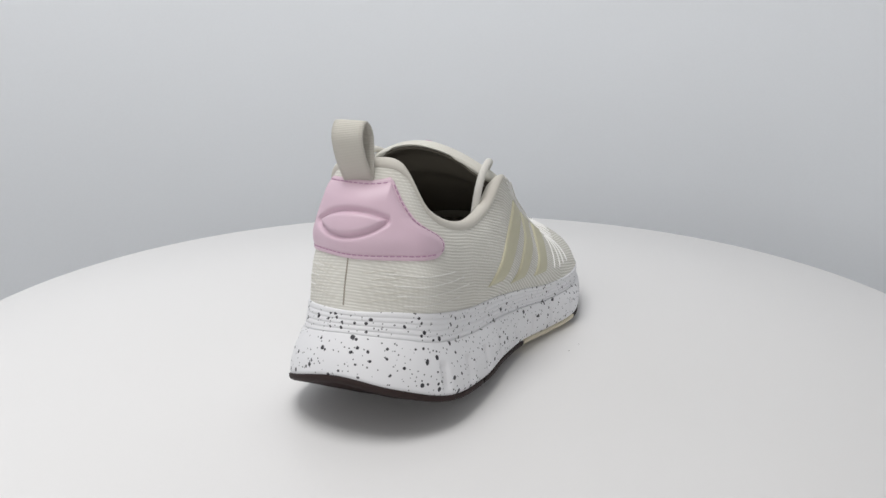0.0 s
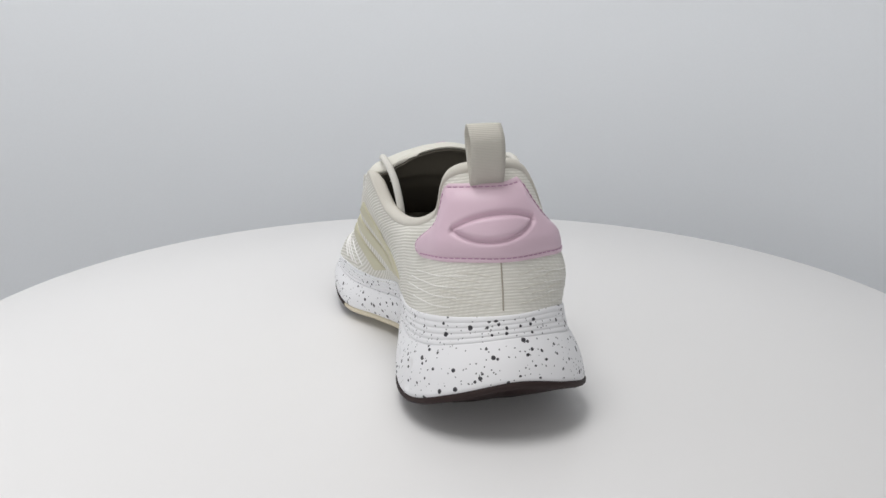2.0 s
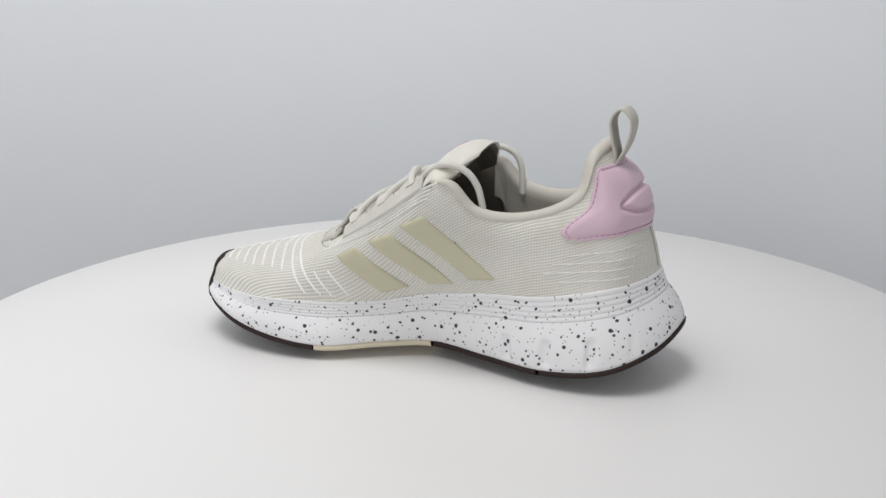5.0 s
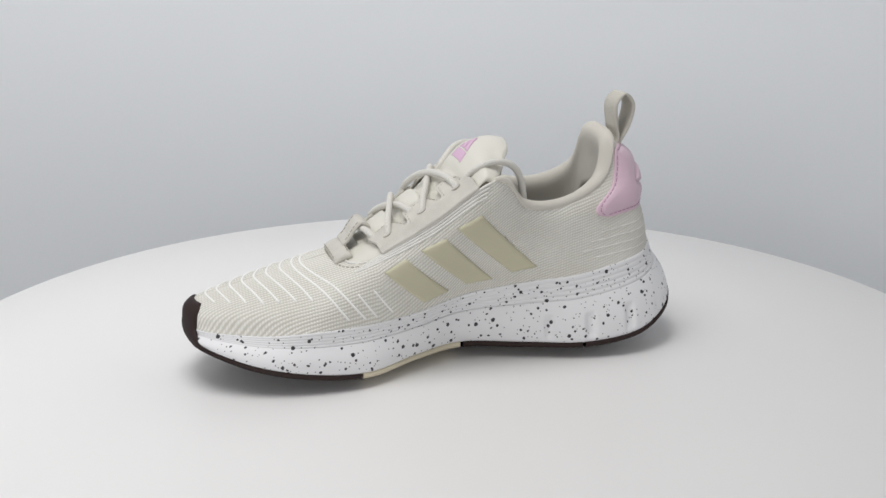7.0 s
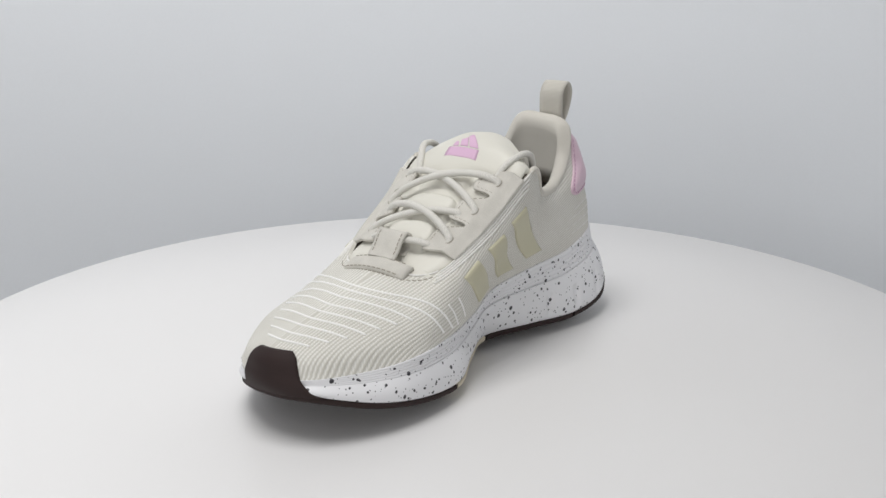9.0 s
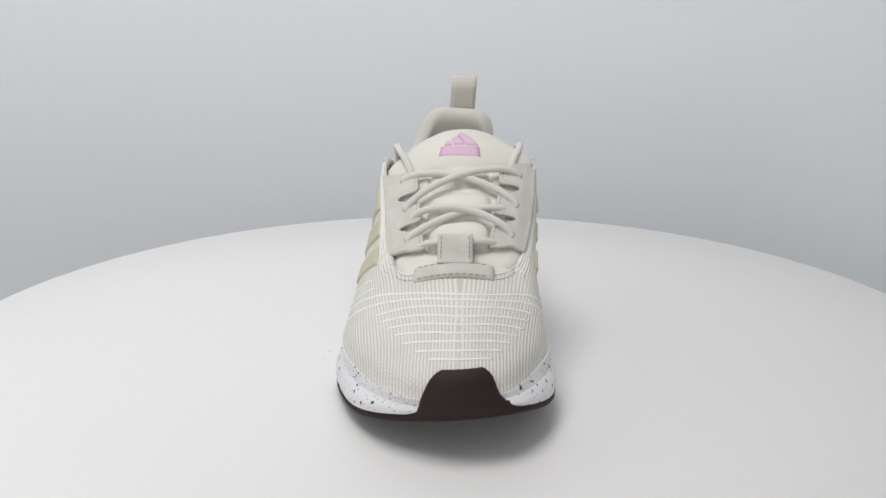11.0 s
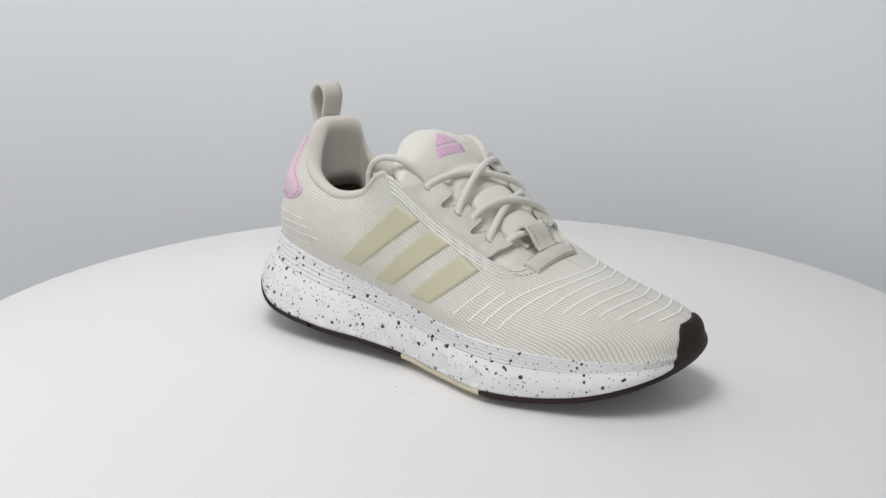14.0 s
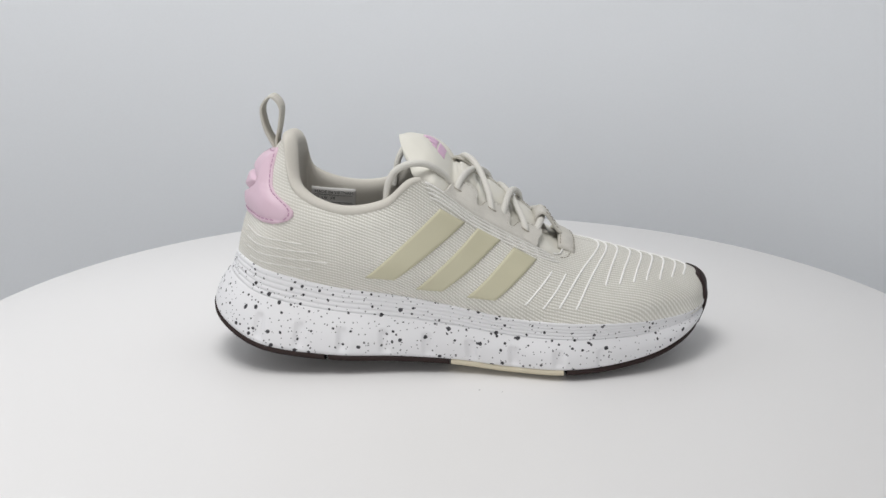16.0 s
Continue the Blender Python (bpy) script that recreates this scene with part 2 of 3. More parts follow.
# lower edge of the foam, from the heel along the outer side to the toe and back along the inner side
SOLE_LOW = spline([(-133.7, -0.1, 31.1), (-126.5, 26.5, 25.8), (-102.5, 44.7, 16.5), (-64.5, 47.7, 11.3), (-28.8, 45.5, 9.7), (2.4, 45.7, 7.8), (32.3, 51.1, 5.7), (62, 57.2, 6),
                   (90.9, 50.8, 7.2), (117.7, 39.7, 11.8), (137.8, 19.8, 18.6), (146.4, -11, 23.6), (139.8, -33.6, 23.8), (115.9, -49.2, 16.8), (86.9, -54.5, 11.2), (56.7, -51.8, 8.5),
                   (28.1, -37.1, 9.7), (0, -26.2, 10.2), (-34.5, -34.7, 9.6), (-68.2, -44.2, 9.8), (-100.8, -43.4, 14.1), (-124, -28.3, 23.8)], STEP)
# line where the knit meets the foam
FEATHER = spline([(-119.6, 2.4, 58.9), (-110.8, 21.8, 58), (-96.6, 33.2, 54.5), (-62.6, 37.2, 46.8), (-30.6, 40.2, 43.3), (0.1, 45, 38.9), (30.6, 49.5, 33.4), (61, 53, 31.2),
                   (89.7, 49.4, 29.9), (113.3, 38.1, 28), (137.8, 20.9, 28.4), (148.9, -6, 30.8), (139.6, -29.7, 31.6), (111.3, -43.8, 31.1), (88.1, -51.1, 33), (58.2, -47, 33.1),
                   (28.2, -38.9, 34.9), (0.1, -31.3, 40), (-33, -34.8, 45.1), (-66, -36.7, 47.9), (-98.7, -32.6, 54.5), (-113.6, -18.7, 57.3)], STEP)
WAIST = spline([(-115.6, 0.5, 75.4), (-108.6, 20.6, 75.4), (-96.2, 34.7, 72.1), (-62.4, 39.2, 60.2), (-30.3, 44.1, 59.6), (0.3, 46.8, 52.1), (30.3, 49.9, 43.6), (62.6, 49.2, 40.1),
                   (90.2, 43.4, 39), (112.4, 32.6, 39.3), (133, 15.2, 39.6), (143.6, -6.8, 42.4), (133.6, -26.2, 42), (109.5, -40, 41.6), (86, -47.2, 42.6), (57.1, -48.1, 46.8),
                   (28.1, -42.2, 48.5), (-1.8, -36.4, 55.9), (-33.5, -37.1, 59.2), (-64.3, -36.9, 63), (-97.5, -30.9, 73.1), (-109.6, -19.1, 75)], STEP)
SHOULDER = spline([(-105, -2.1, 105), (-98.6, 16.5, 102), (-90.4, 29.5, 90.1), (-60, 37.3, 77.4), (-33.4, 40, 80.2), (-8, 41, 83), (19.6, 40.3, 67.7), (53.9, 40.5, 54),
                   (82, 31.6, 48.8), (96.5, 20.2, 50.2), (104.6, 6.5, 52.2), (106.2, -7.3, 53.2), (101.8, -19.4, 53), (92.6, -31.6, 51.6), (75.9, -40.9, 52.8), (53.9, -45.6, 59),
                   (23.7, -47.6, 70), (-7.3, -48, 85.9), (-34.8, -41, 78.8), (-61.4, -37.2, 80.3), (-90.3, -28.9, 90.7), (-97.8, -20.2, 102)], STEP)
EDGE = spline([(-90.6, -3.2, 122.8), (-88.4, 14.2, 120.8), (-82.5, 25.7, 98.6), (-59.7, 32.6, 88.4), (-35.6, 35.2, 91.6), (-15.1, 37.7, 105.4), (12.9, 34.5, 86.3), (42.4, 30.7, 69.3),
                   (58.1, 24.1, 60.7), (63.3, 13.4, 61.4), (65.3, 1.7, 63.2), (65.7, -8, 63.6), (65.1, -17.8, 62.6), (61.9, -27.8, 61.6), (54.8, -35, 63.3), (45.7, -39.8, 69.3),
                   (21.4, -44.6, 84.6), (-13.6, -47.5, 106.9), (-31.6, -41.1, 91.1), (-56.3, -34.4, 89.3), (-80.4, -26.5, 99.3), (-87.4, -22.4, 118.8)], STEP)
COUNT = len(EDGE)


def blend(a, b, f):
    return a * (1 - f) + b * f


def outwards(curve):
    """Level unit vectors that point out of a closed curve."""
    t = np.roll(curve, -1, 0) - np.roll(curve, 1, 0)
    n = np.stack([-t[:, 1], t[:, 0], np.zeros(len(t))], 1)
    n /= np.linalg.norm(n, axis=1, keepdims=True)
    return n if (n * (curve - curve.mean(0))).sum() > 0 else -n


OUT = outwards(SOLE_LOW)
ARC = np.concatenate([[0], np.cumsum(np.linalg.norm(np.diff(SOLE_LOW, axis=0), axis=1))])

# foam: a flared wall with a row of shallow upright dents, a ledge, and a band of fine ridges under the knit
dent_side = np.exp(-np.clip(np.abs(SOLE_LOW[:, 0] + 15) - 92, 0, None) / 6) * np.where(SOLE_LOW[:, 1] > 0, 1.0, np.exp(-np.clip(SOLE_LOW[:, 0] + 45, 0, None) / 8))
dent = dent_side * np.exp(-(((ARC % 23.5) - 11.75) / 2.7) ** 4)


def wall(f):
    p = blend(SOLE_LOW, FEATHER, f)
    if f < 0.64:
        off = 1.6 * math.sin(math.pi * f / 0.64) + 0.9 * min(f / 0.04, 1) - 0.9
        deep = 1.7 * dent * math.exp(-((f - 0.24) / 0.18) ** 6)
        return p + OUT * (off - deep)[:, None]
    k = (f - 0.64) / 0.36
    ridge = abs(math.sin(math.pi * 5 * k)) ** 0.5
    fade = np.interp(SOLE_LOW[:, 0], [60, 120], [1.0, 0.35])[:, None]
    return p + OUT * (-1.2 + 1.7 * k ** 1.5 + 0.65 * ridge * (1 - 0.4 * k)) * fade


foam_rows = [wall(f) for f in np.concatenate([np.linspace(0, 0.08, 4), np.linspace(0.11, 0.62, 18), [0.632, 0.6399], np.linspace(0.6401, 1, 36)])]
axis_v = np.interp(SOLE_LOW[:, 0], [-133, -60, 60, 145], [0, 0, 1, -9])
floor_z = np.interp(SOLE_LOW[:, 0], [-133, -118, -100, -85, -60, 85, 100, 120, 138, 146], [25, 14, 5, 1.2, 0.3, 0.3, 2, 8, 16, 21])


def under(share, drop, settle):
    """A curve under the sole, drawn in by a share towards its middle line and settled towards the lowest shape."""
    p = SOLE_LOW.copy()
    p[:, 0] *= 1 - 0.08 * share
    p[:, 1] = blend(p[:, 1], axis_v, share)
    p[:, 2] = blend(p[:, 2] - drop, np.minimum(floor_z, p[:, 2] - drop), settle)
    p[:, 2] = np.maximum(p[:, 2], 0.3)
    return p


lift = np.array([0, 0, 1.6])
inner_toe = FEATHER - OUT * 6 - [0, 0, 4]
rings("midsole", [under(1, 3.6, 0.9) + lift, under(0.5, 3.6, 0.5) + lift, under(0.12, 2.5, 0.0) + lift, SOLE_LOW - OUT * 0.8] + foam_rows + [FEATHER - OUT * 2.5, inner_toe],
      FOAM, shoe, "white speckled foam")
tread = [under(1, 3.6, 1.0), under(0.78, 3.6, 0.95), under(0.55, 3.6, 0.7), under(0.35, 3.6, 0.35), under(0.18, 3.6, 0.12), under(0.06, 3.4, 0.03), under(0.012, 2.8, 0.0),
         SOLE_LOW + OUT * 0.25 - [0, 0, 1.9], SOLE_LOW + OUT * 0.3 - [0, 0, 0.1], SOLE_LOW - OUT * 0.9 + [0, 0, 0.15]]
rings("heel_tread", tread, RUBBER, shoe, "dark brown rubber", (-200, -67.5))
rings("rear_tread", tread, RUBBER, shoe, "dark brown rubber", (-65.5, -0.5))
rings("midfoot_plate", tread, CREAM, shoe, "pale cream rubber", (1.0, 60.5))
rings("forefoot_tread", tread, RUBBER, shoe, "dark brown rubber", (62.0, 200))


def across(f):
    """The curve round the upper at the share f of the way from the foam to its edge."""
    p = [FEATHER * 2 - WAIST, FEATHER, WAIST, SHOULDER, EDGE, EDGE * 2 - SHOULDER]
    i = min(int(f * 3), 2)
    t = f * 3 - i
    a, b, c, d = p[i:i + 4]
    return 0.5 * (2 * b + (c - a) * t + (2 * a - 5 * b + 4 * c - d) * t ** 2 + (3 * b - a - 3 * c + d) * t ** 3)


upper_rows = [FEATHER - [0, 0, 2]] + [across(f) for f in np.linspace(0, 1, 49)]
upper = rings("upper", upper_rows + [EDGE - outwards(EDGE) * 1.5 - [0, 0, 1.0]], KNIT, shoe, "cream ribbed knit upper")
SKIN = np.concatenate(upper_rows)
TREE = BVHTree.FromPolygons([tuple(p) for p in SKIN], ring_faces(len(upper_rows), COUNT))
# the ribs run along the foot: their phase is kept as a texture coordinate
ridge_z = lambda u: np.interp(u, [-125, -60, -20, 28, 50, 66, 104, 138], [128, 119, 108, 82, 68, 64, 56, 47])
layer = upper.data.uv_layers.new(name="ribs")
co = np.array([v.co for v in upper.data.vertices]) * 1000
side_v = np.sqrt((-co[:, 1] + 7) ** 2 + 1.5)
along = np.clip((co[:, 0] + 45) / 90, 0, 1)
along = along * along * (3 - 2 * along)
front = np.clip((co[:, 0] - 72) / 55, 0, 1)
front = front * front * (3 - 2 * front)
phase = (ridge_z(co[:, 0]) - co[:, 2]) * (1 - front) + 0.5 * front * side_v + 3.6 * np.log1p(np.exp((-78 - co[:, 0]) / 12)) + 0.85 * (side_v * along + 40 * (1 - along))
phase = phase * (1 + 0.35 * (1 - along))
loops = np.zeros(len(upper.data.loops), int)
upper.data.loops.foreach_get("vertex_index", loops)
layer.data.foreach_set("uv", np.stack([phase[loops] / 1000, co[loops, 0] / 1000], 1).ravel())


def on_side(u, z, side):
    """The place on the upper's outer (1) or inner (-1) side at that length and height."""
    for shift in (0, 0.11, -0.13, 0.31):
        hit = TREE.ray_cast(Vector((u + shift, side * 150, z + shift * 0.6)), Vector((0, -side, 0)))[0]
        if hit and hit.y * side > 5:
            return np.array((u, hit.y, z))
    return np.array((u, side * 38.0, z))


def on_vamp(u, a):
    """The place on the front of the upper that lies at the angle a (0: outer side, 180: inner side) over the foot's middle line."""
    c = Vector((u, -8, 28))
    w = Vector((0, math.cos(radians(a)), math.sin(radians(a))))
    hit = TREE.ray_cast(c + w * 120, -w)[0]
    return np.array(hit) if hit else np.array(c + w * 30)


def on_heel(a, z, centre=(-72, -1.5)):
    """The place on the heel at the angle a from straight back, towards the outer side."""
    w = Vector((-math.cos(radians(a)), math.sin(radians(a)), 0))
    c = Vector((centre[0], centre[1], z))
    hit = TREE.ray_cast(c + w * 120, -w)[0]
    return np.array(hit) if hit else np.array(c + w * 33)


# three slanting patches on each side: upper front, upper rear, lower rear, lower front corner
STRIPES = {1: [((8, 82.4), (-5, 90.3), (-45, 53), (-29.5, 52.3)), ((27, 72.4), (15, 79.3), (-18, 47.4), (-4, 47)), ((46.4, 61.7), (34, 68.3), (9, 44.2), (24, 43))],
           -1: [((9, 82), (-4, 88.4), (-40, 54), (-25.5, 52)), ((28, 71.3), (15, 77), (-15.3, 48.3), (-0.6, 46.6)), ((47.4, 60.7), (36, 67.3), (10, 44.2), (24.3, 40))]}
for side, patches in STRIPES.items():
    for tf, tr, br, bf in patches:
        na, nb = 30, 14
        base = np.zeros((na, nb, 3))
        thick = np.zeros((na, nb, 1))
        for i, a in enumerate(np.linspace(0, 1, na)):
            for j, b in enumerate(np.linspace(0, 1, nb)):
                p = (np.array(tr) * (1 - b) + np.array(tf) * b) * (1 - a) + (np.array(br) * (1 - b) + np.array(bf) * b) * a
                p = p + np.array((-0.6, -0.9)) * math.sin(math.pi * a)
                base[i, j] = on_side(p[0], p[1], side)
                rim = min(a * 48, (1 - a) * 48, b * 14, (1 - b) * 14)
                thick[i, j] = 0.45 + 0.65 * min(rim / 1.2, 1) ** 0.5
        for _ in range(3):
            mid = (base[:-2, :, 1] + base[2:, :, 1]) / 2
            base[1:-1, :, 1] = np.where(np.abs(base[1:-1, :, 1] - mid) > 0.4, mid, base[1:-1, :, 1])
        n = normals(base)
        n *= np.sign(n[:, :, 1:2]) * side
        slab("stripe", base + n * thick, base - n * 0.4, STRIPE, shoe, "smooth olive-beige overlay stripe")

# white raised lines knitted over the vamp, and short ones beside them
for u0, u1, a0, a1, bend in [(86, 58, 10.5, 167, 2.0), (90.5, 67, 9.7, 167, 2.0), (97, 84.5, 23.3, 150.9, 1.7), (104.5, 92.6, 24.6, 149.4, 1.7), (111, 101, 26.7, 148, 1.7),
                              (117.5, 108.8, 29.5, 146.8, 1.7), (124, 117.2, 32, 143, 1.7), (131, 125.2, 38, 138.3, 1.7), (137, 133, 48.4, 131, 1.7)]:
    path = []
    for a in np.linspace(a0, a1, 60):
        f = abs(a - 90) / ((90 - a0) if a < 90 else (a1 - 90))
        path.append(on_vamp(u0 - (u0 - u1) * f ** bend, a))
    tube("knit_line", np.array(path) + [0, 0, 0.1], 0.58, WHITE_YARN, shoe, "white raised knit line", 8)
for side in (1, -1):
    for u0, u1, z0, z1 in ([(54.5, 40, 55.3, 40.8), (62.4, 49.3, 53.4, 38.7)] if side > 0 else [(52.9, 43, 51.5, 38.5), (61.4, 51.6, 50.4, 36.9)]):
        tube("knit_line", [on_side(u, z, side) for u, z in zip(np.linspace(u0, u1, 16), np.linspace(z0, z1, 16))], 0.5, WHITE_YARN, shoe, "white raised knit line", 8)
    # pale lines that run back round the heel
    for a0, a1, z0, z1 in [(80, 24, 70.5, 76), (92, 28, 65.5, 70.5), (99, 30, 60.5, 65.5), (86, 34, 56.5, 60.5)]:
        tube("knit_line", [on_heel(side * a, z + 0.08 * math.sin(a * 0.23)) for a, z in zip(np.linspace(a0, a1, 30), np.linspace(z0, z1, 30))], 0.3, WELT, shoe, "pale raised knit line", 6)
    # short pale dashes across the back of the heel
    for a0, a1, z0, z1 in [(9, 36, 63.5, 64.3), (17, 44, 66.8, 67.8), (8, 33, 70, 70.8), (15, 42, 73.3, 74.3), (9, 30, 76.5, 77.3)]:
        tube("knit_line", [on_heel(side * a, z + 0.3 * math.sin(a * 0.4)) for a, z in zip(np.linspace(a0, a1, 16), np.linspace(z0, z1, 16))], 0.22, KNIT_PLAIN, shoe, "pale raised knit line", 6)
    # welts along the lace opening
    i0, i1 = (5.1, 7.5) if side > 0 else (14.2, 16.9)
    picked = np.arange(int(i0 * STEP), int(i1 * STEP))
    for f in (0.985, 0.945, 0.905, 0.865):
        tube("edge_welt", across(f)[picked] + outwards(EDGE)[picked] * 0.1, 0.55, WELT, shoe, "cream ribbed edge of the knit", 8)
# rim and stitches round the front of the lace opening
front_rim = np.arange(int(7.9 * STEP), int(14.1 * STEP))
tube("throat_rim", EDGE[front_rim] + [0, 0, 0.3], 0.6, WELT, shoe, "cream bound edge of the lace opening", 8)
tubes("throat_stitching", dashes(across(0.955)[front_rim] + [0, 0, 0.15], 1.7, 1.2), 0.28, THREAD, shoe, "grey-brown thread")
tube("heel_seam", [on_heel(-2.0, z) for z in np.linspace(61, 86, 24)], 0.4, THREAD, shoe, "dark vertical seam")

# lining and insole, in the beige darkened for the shade inside
centre = np.stack([np.clip(EDGE[:, 0], -62, 30), np.interp(EDGE[:, 0], [-90, -20], [-2.5, -5.0]), EDGE[:, 2]], 1)
inwards = centre - EDGE
inwards[:, 2] = 0
inwards /= np.linalg.norm(inwards, axis=1, keepdims=True)
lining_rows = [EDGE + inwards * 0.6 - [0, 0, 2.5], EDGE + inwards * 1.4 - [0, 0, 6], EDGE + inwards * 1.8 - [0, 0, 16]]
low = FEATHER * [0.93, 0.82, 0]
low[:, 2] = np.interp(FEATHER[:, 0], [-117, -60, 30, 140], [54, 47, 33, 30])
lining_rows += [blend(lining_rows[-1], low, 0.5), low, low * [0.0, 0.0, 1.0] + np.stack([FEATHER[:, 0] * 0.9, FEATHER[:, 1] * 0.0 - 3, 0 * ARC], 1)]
rings("lining", lining_rows, SHADED_LINING, shoe, "beige textile lining coloured dark for inner shade")
# padded collar that rolls over the edge into the shoe
picked = np.arange(int(16.95 * STEP), int(27.05 * STEP)) % COUNT
fat = (0.68 + 0.12 * np.exp(-((EDGE[picked, 0] + 93) / 30) ** 2))[:, None]
ends_soft = np.minimum(np.arange(len(picked)), np.arange(len(picked))[::-1])[:, None] / 14.0
fat = fat * np.minimum(0.45 + 0.55 * ends_soft, 1)
roll = [(-0.1, -4.2), (-1.2, -3.6), (-1.8, -1.8), (-1.6, 0.2), (-0.4, 1.9), (1.6, 2.9), (4.0, 3.0), (6.6, 1.8), (8.6, -0.8), (9.4, -4.5), (8.8, -9.0), (7.4, -14.5), (6.4, -20.0), (6.0, -28.0), (6.0, -38.0), (6.6, -50.0)]
strip = np.stack([EDGE[picked] + inwards[picked] * (x * fat) + np.array([0, 0, 1]) * (y * fat) for x, y in roll], 1)
slab("collar", strip, np.stack([EDGE[picked] + inwards[picked] * (0.9 + k * 0.2) - [0, 0, 2.0 + 1.5 * k] for k in range(len(roll))], 1), COLLAR, shoe, "padded beige collar lining")

# heel panel of moulded foam
HEIGHTS = [0, 0.03, 0.08, 0.14, 0.20, 0.26, 0.34, 0.42, 0.5, 0.7, 0.86, 0.95, 1]
INNER_HALF = lambda b: np.interp(b, HEIGHTS, [67, 75, 82.5, 86, 85.5, 80, 70, 63, 59.5, 56, 55, 53, 49])
OUTER_HALF = lambda b: np.interp(b, HEIGHTS, [57, 63, 69, 72, 71.5, 67.5, 59, 51.5, 46.5, 39, 34.5, 32, 28])
na, nb = 121, 61
base, thick = np.zeros((na, nb, 3)), np.zeros((na, nb, 1))
for j, b in enumerate(np.linspace(0, 1, nb)):
    for i, a in enumerate(np.linspace(-1, 1, na)):
        half = OUTER_HALF(b) if a > 0 else INNER_HALF(b)
        ang = a * half
        z0 = 82.2 - (5.6 if ang < 0 else 3.8) * (ang / 84) ** 2
        z = z0 + (116.0 + (-0.8 if a < 0 else 1.6) * a * a - z0) * b
        base[i, j] = on_heel(ang, z)
        x = ang * 0.60 + 3.2
        y = z - 97.0 - 0.1 * x
        rim = min((1 - abs(a)) * half * 0.58, b * 32, (1 - b) * 32)
        lens = 5.6 * (1 - (x / 19) ** 2) if abs(x) < 19 else -3
        cut = math.exp(-((abs(y) - lens) / 1.2) ** 2) * (1.0 if abs(x) < 19 else math.exp(-((abs(x) - 19) / 1.5) ** 2))
        puff = 1.2 + 2.9 * math.sin(math.pi / 2 * min(max(rim - 2.0, 0) / 7.5, 1)) ** 0.75 - 0.35 * math.exp(-((rim - 1.8) / 0.5) ** 2)
        swell = 0.9 * (max(0, 1 - (y / 5.6) ** 2 - (x / 19) ** 2)) ** 0.5 if abs(x) < 19 else 0
        puff = 1.2 + (puff - 1.2) * (1 - 0.5 * min(max(abs(ang) - 38, 0) / 20, 1))
        thick[i, j] = min(puff, 1.2 + rim * 4) * (0.4 + 0.6 * min(rim / 0.8, 1)) - 2.5 * cut + swell
n = normals(base)
n *= np.sign((n * (base - np.array((-72, -1.5, 95)))).sum(2, keepdims=True))
panel = slab("heel_panel", base + n * thick, base - n * 0.5, PINK, shoe, "padded pink moulded heel panel")
on_panel = base + n * (thick + 0.1)
seam, foot = on_panel[4:-4, nb - 4], on_panel[4:-4, 3]
edge_l, edge_r = on_panel[3, 4:-4], on_panel[na - 4, 4:-4]
tubes("stitching", sum([dashes(p, 1.9, 1.1) for p in (seam, edge_l, edge_r, foot)], []), 0.28, PINK_THREAD, panel, "mauve thread")

# pull tab: a loop of ribbed tape
path = spline([(-92.5, 0, 110), (-97, 0, 117), (-101.9, 0, 127), (-103.3, 0, 137.6), (-98.2, 0, 143.6), (-93.1, 0, 138.2), (-93.8, 0, 128), (-95.6, 0, 117.5), (-91, 0, 110)], 10, False)
tang = np.gradient(path, axis=0)
nrm = np.stack([tang[:, 2], 0 * tang[:, 0], -tang[:, 0]], 1)
nrm /= np.linalg.norm(nrm, axis=1, keepdims=True)
wide = np.linspace(-8, 8, 7)
grid = path[:, None, :] + np.array([0, 1, 0])[None, None, :] * wide[None, :, None]
grid[:, :, 1] += -5.5 - 0.085 * (path[:, 2:3] - 118)
curl = 0.8 - 0.25 * (np.abs(wide) / 8) ** 6
tab = slab("pull_tab", grid + nrm[:, None, :] * curl[None, :, None], grid - nrm[:, None, :] * curl[None, :, None], TAPE, shoe, "beige ribbed tape loop")

# tongue
LAT, MED = EDGE[5 * STEP:9 * STEP], EDGE[13 * STEP:int(17.2 * STEP)][::-1]


def edge_at(u, side):
    e = LAT if side > 0 else MED
    return np.array([np.interp(u, e[:, 0], e[:, k]) for k in range(3)])


KNOTS = np.arange(-40, 81)
HEIGHT = np.interp(KNOTS, [-28, -24, -19, -12, -7, -3, 0, 2, 4, 8, 12, 18, 24, 30, 36, 43, 50, 58, 70],
                   [122.2, 123.2, 123.2, 121.4, 118.2, 113.6, 109.2, 106.4, 105.2, 103.4, 101, 95.5, 91.5, 87, 82.5, 77.5, 72, 66, 60])
HEIGHT = np.convolve(np.pad(HEIGHT, 3, "edge"), np.array([1, 3, 5, 6, 5, 3, 1]) / 24, "valid")
TOP = lambda u: np.interp(u, KNOTS, HEIGHT)
fall = lambda u: np.interp(u, [-18, -8, 40, 56], [0.0125, 0.0076, 0.0076, 0.0035])
tilt = lambda u: np.interp(u, [-18, -6, 40, 55], [0.045, 0.09, 0.09, 0.02])


def box(x, half, soft):
    return 1 / (1 + math.exp(-(half - abs(x)) / soft * 4))


def pillow(x, y, half_x, half_y, high):
    d = (abs(x) / half_x) ** 6 + (abs(y) / half_y) ** 6
    return high * max(0.0, 1 - d) ** 0.5 - 1.2 * math.exp(-((d - 1.3) / 0.6) ** 2)


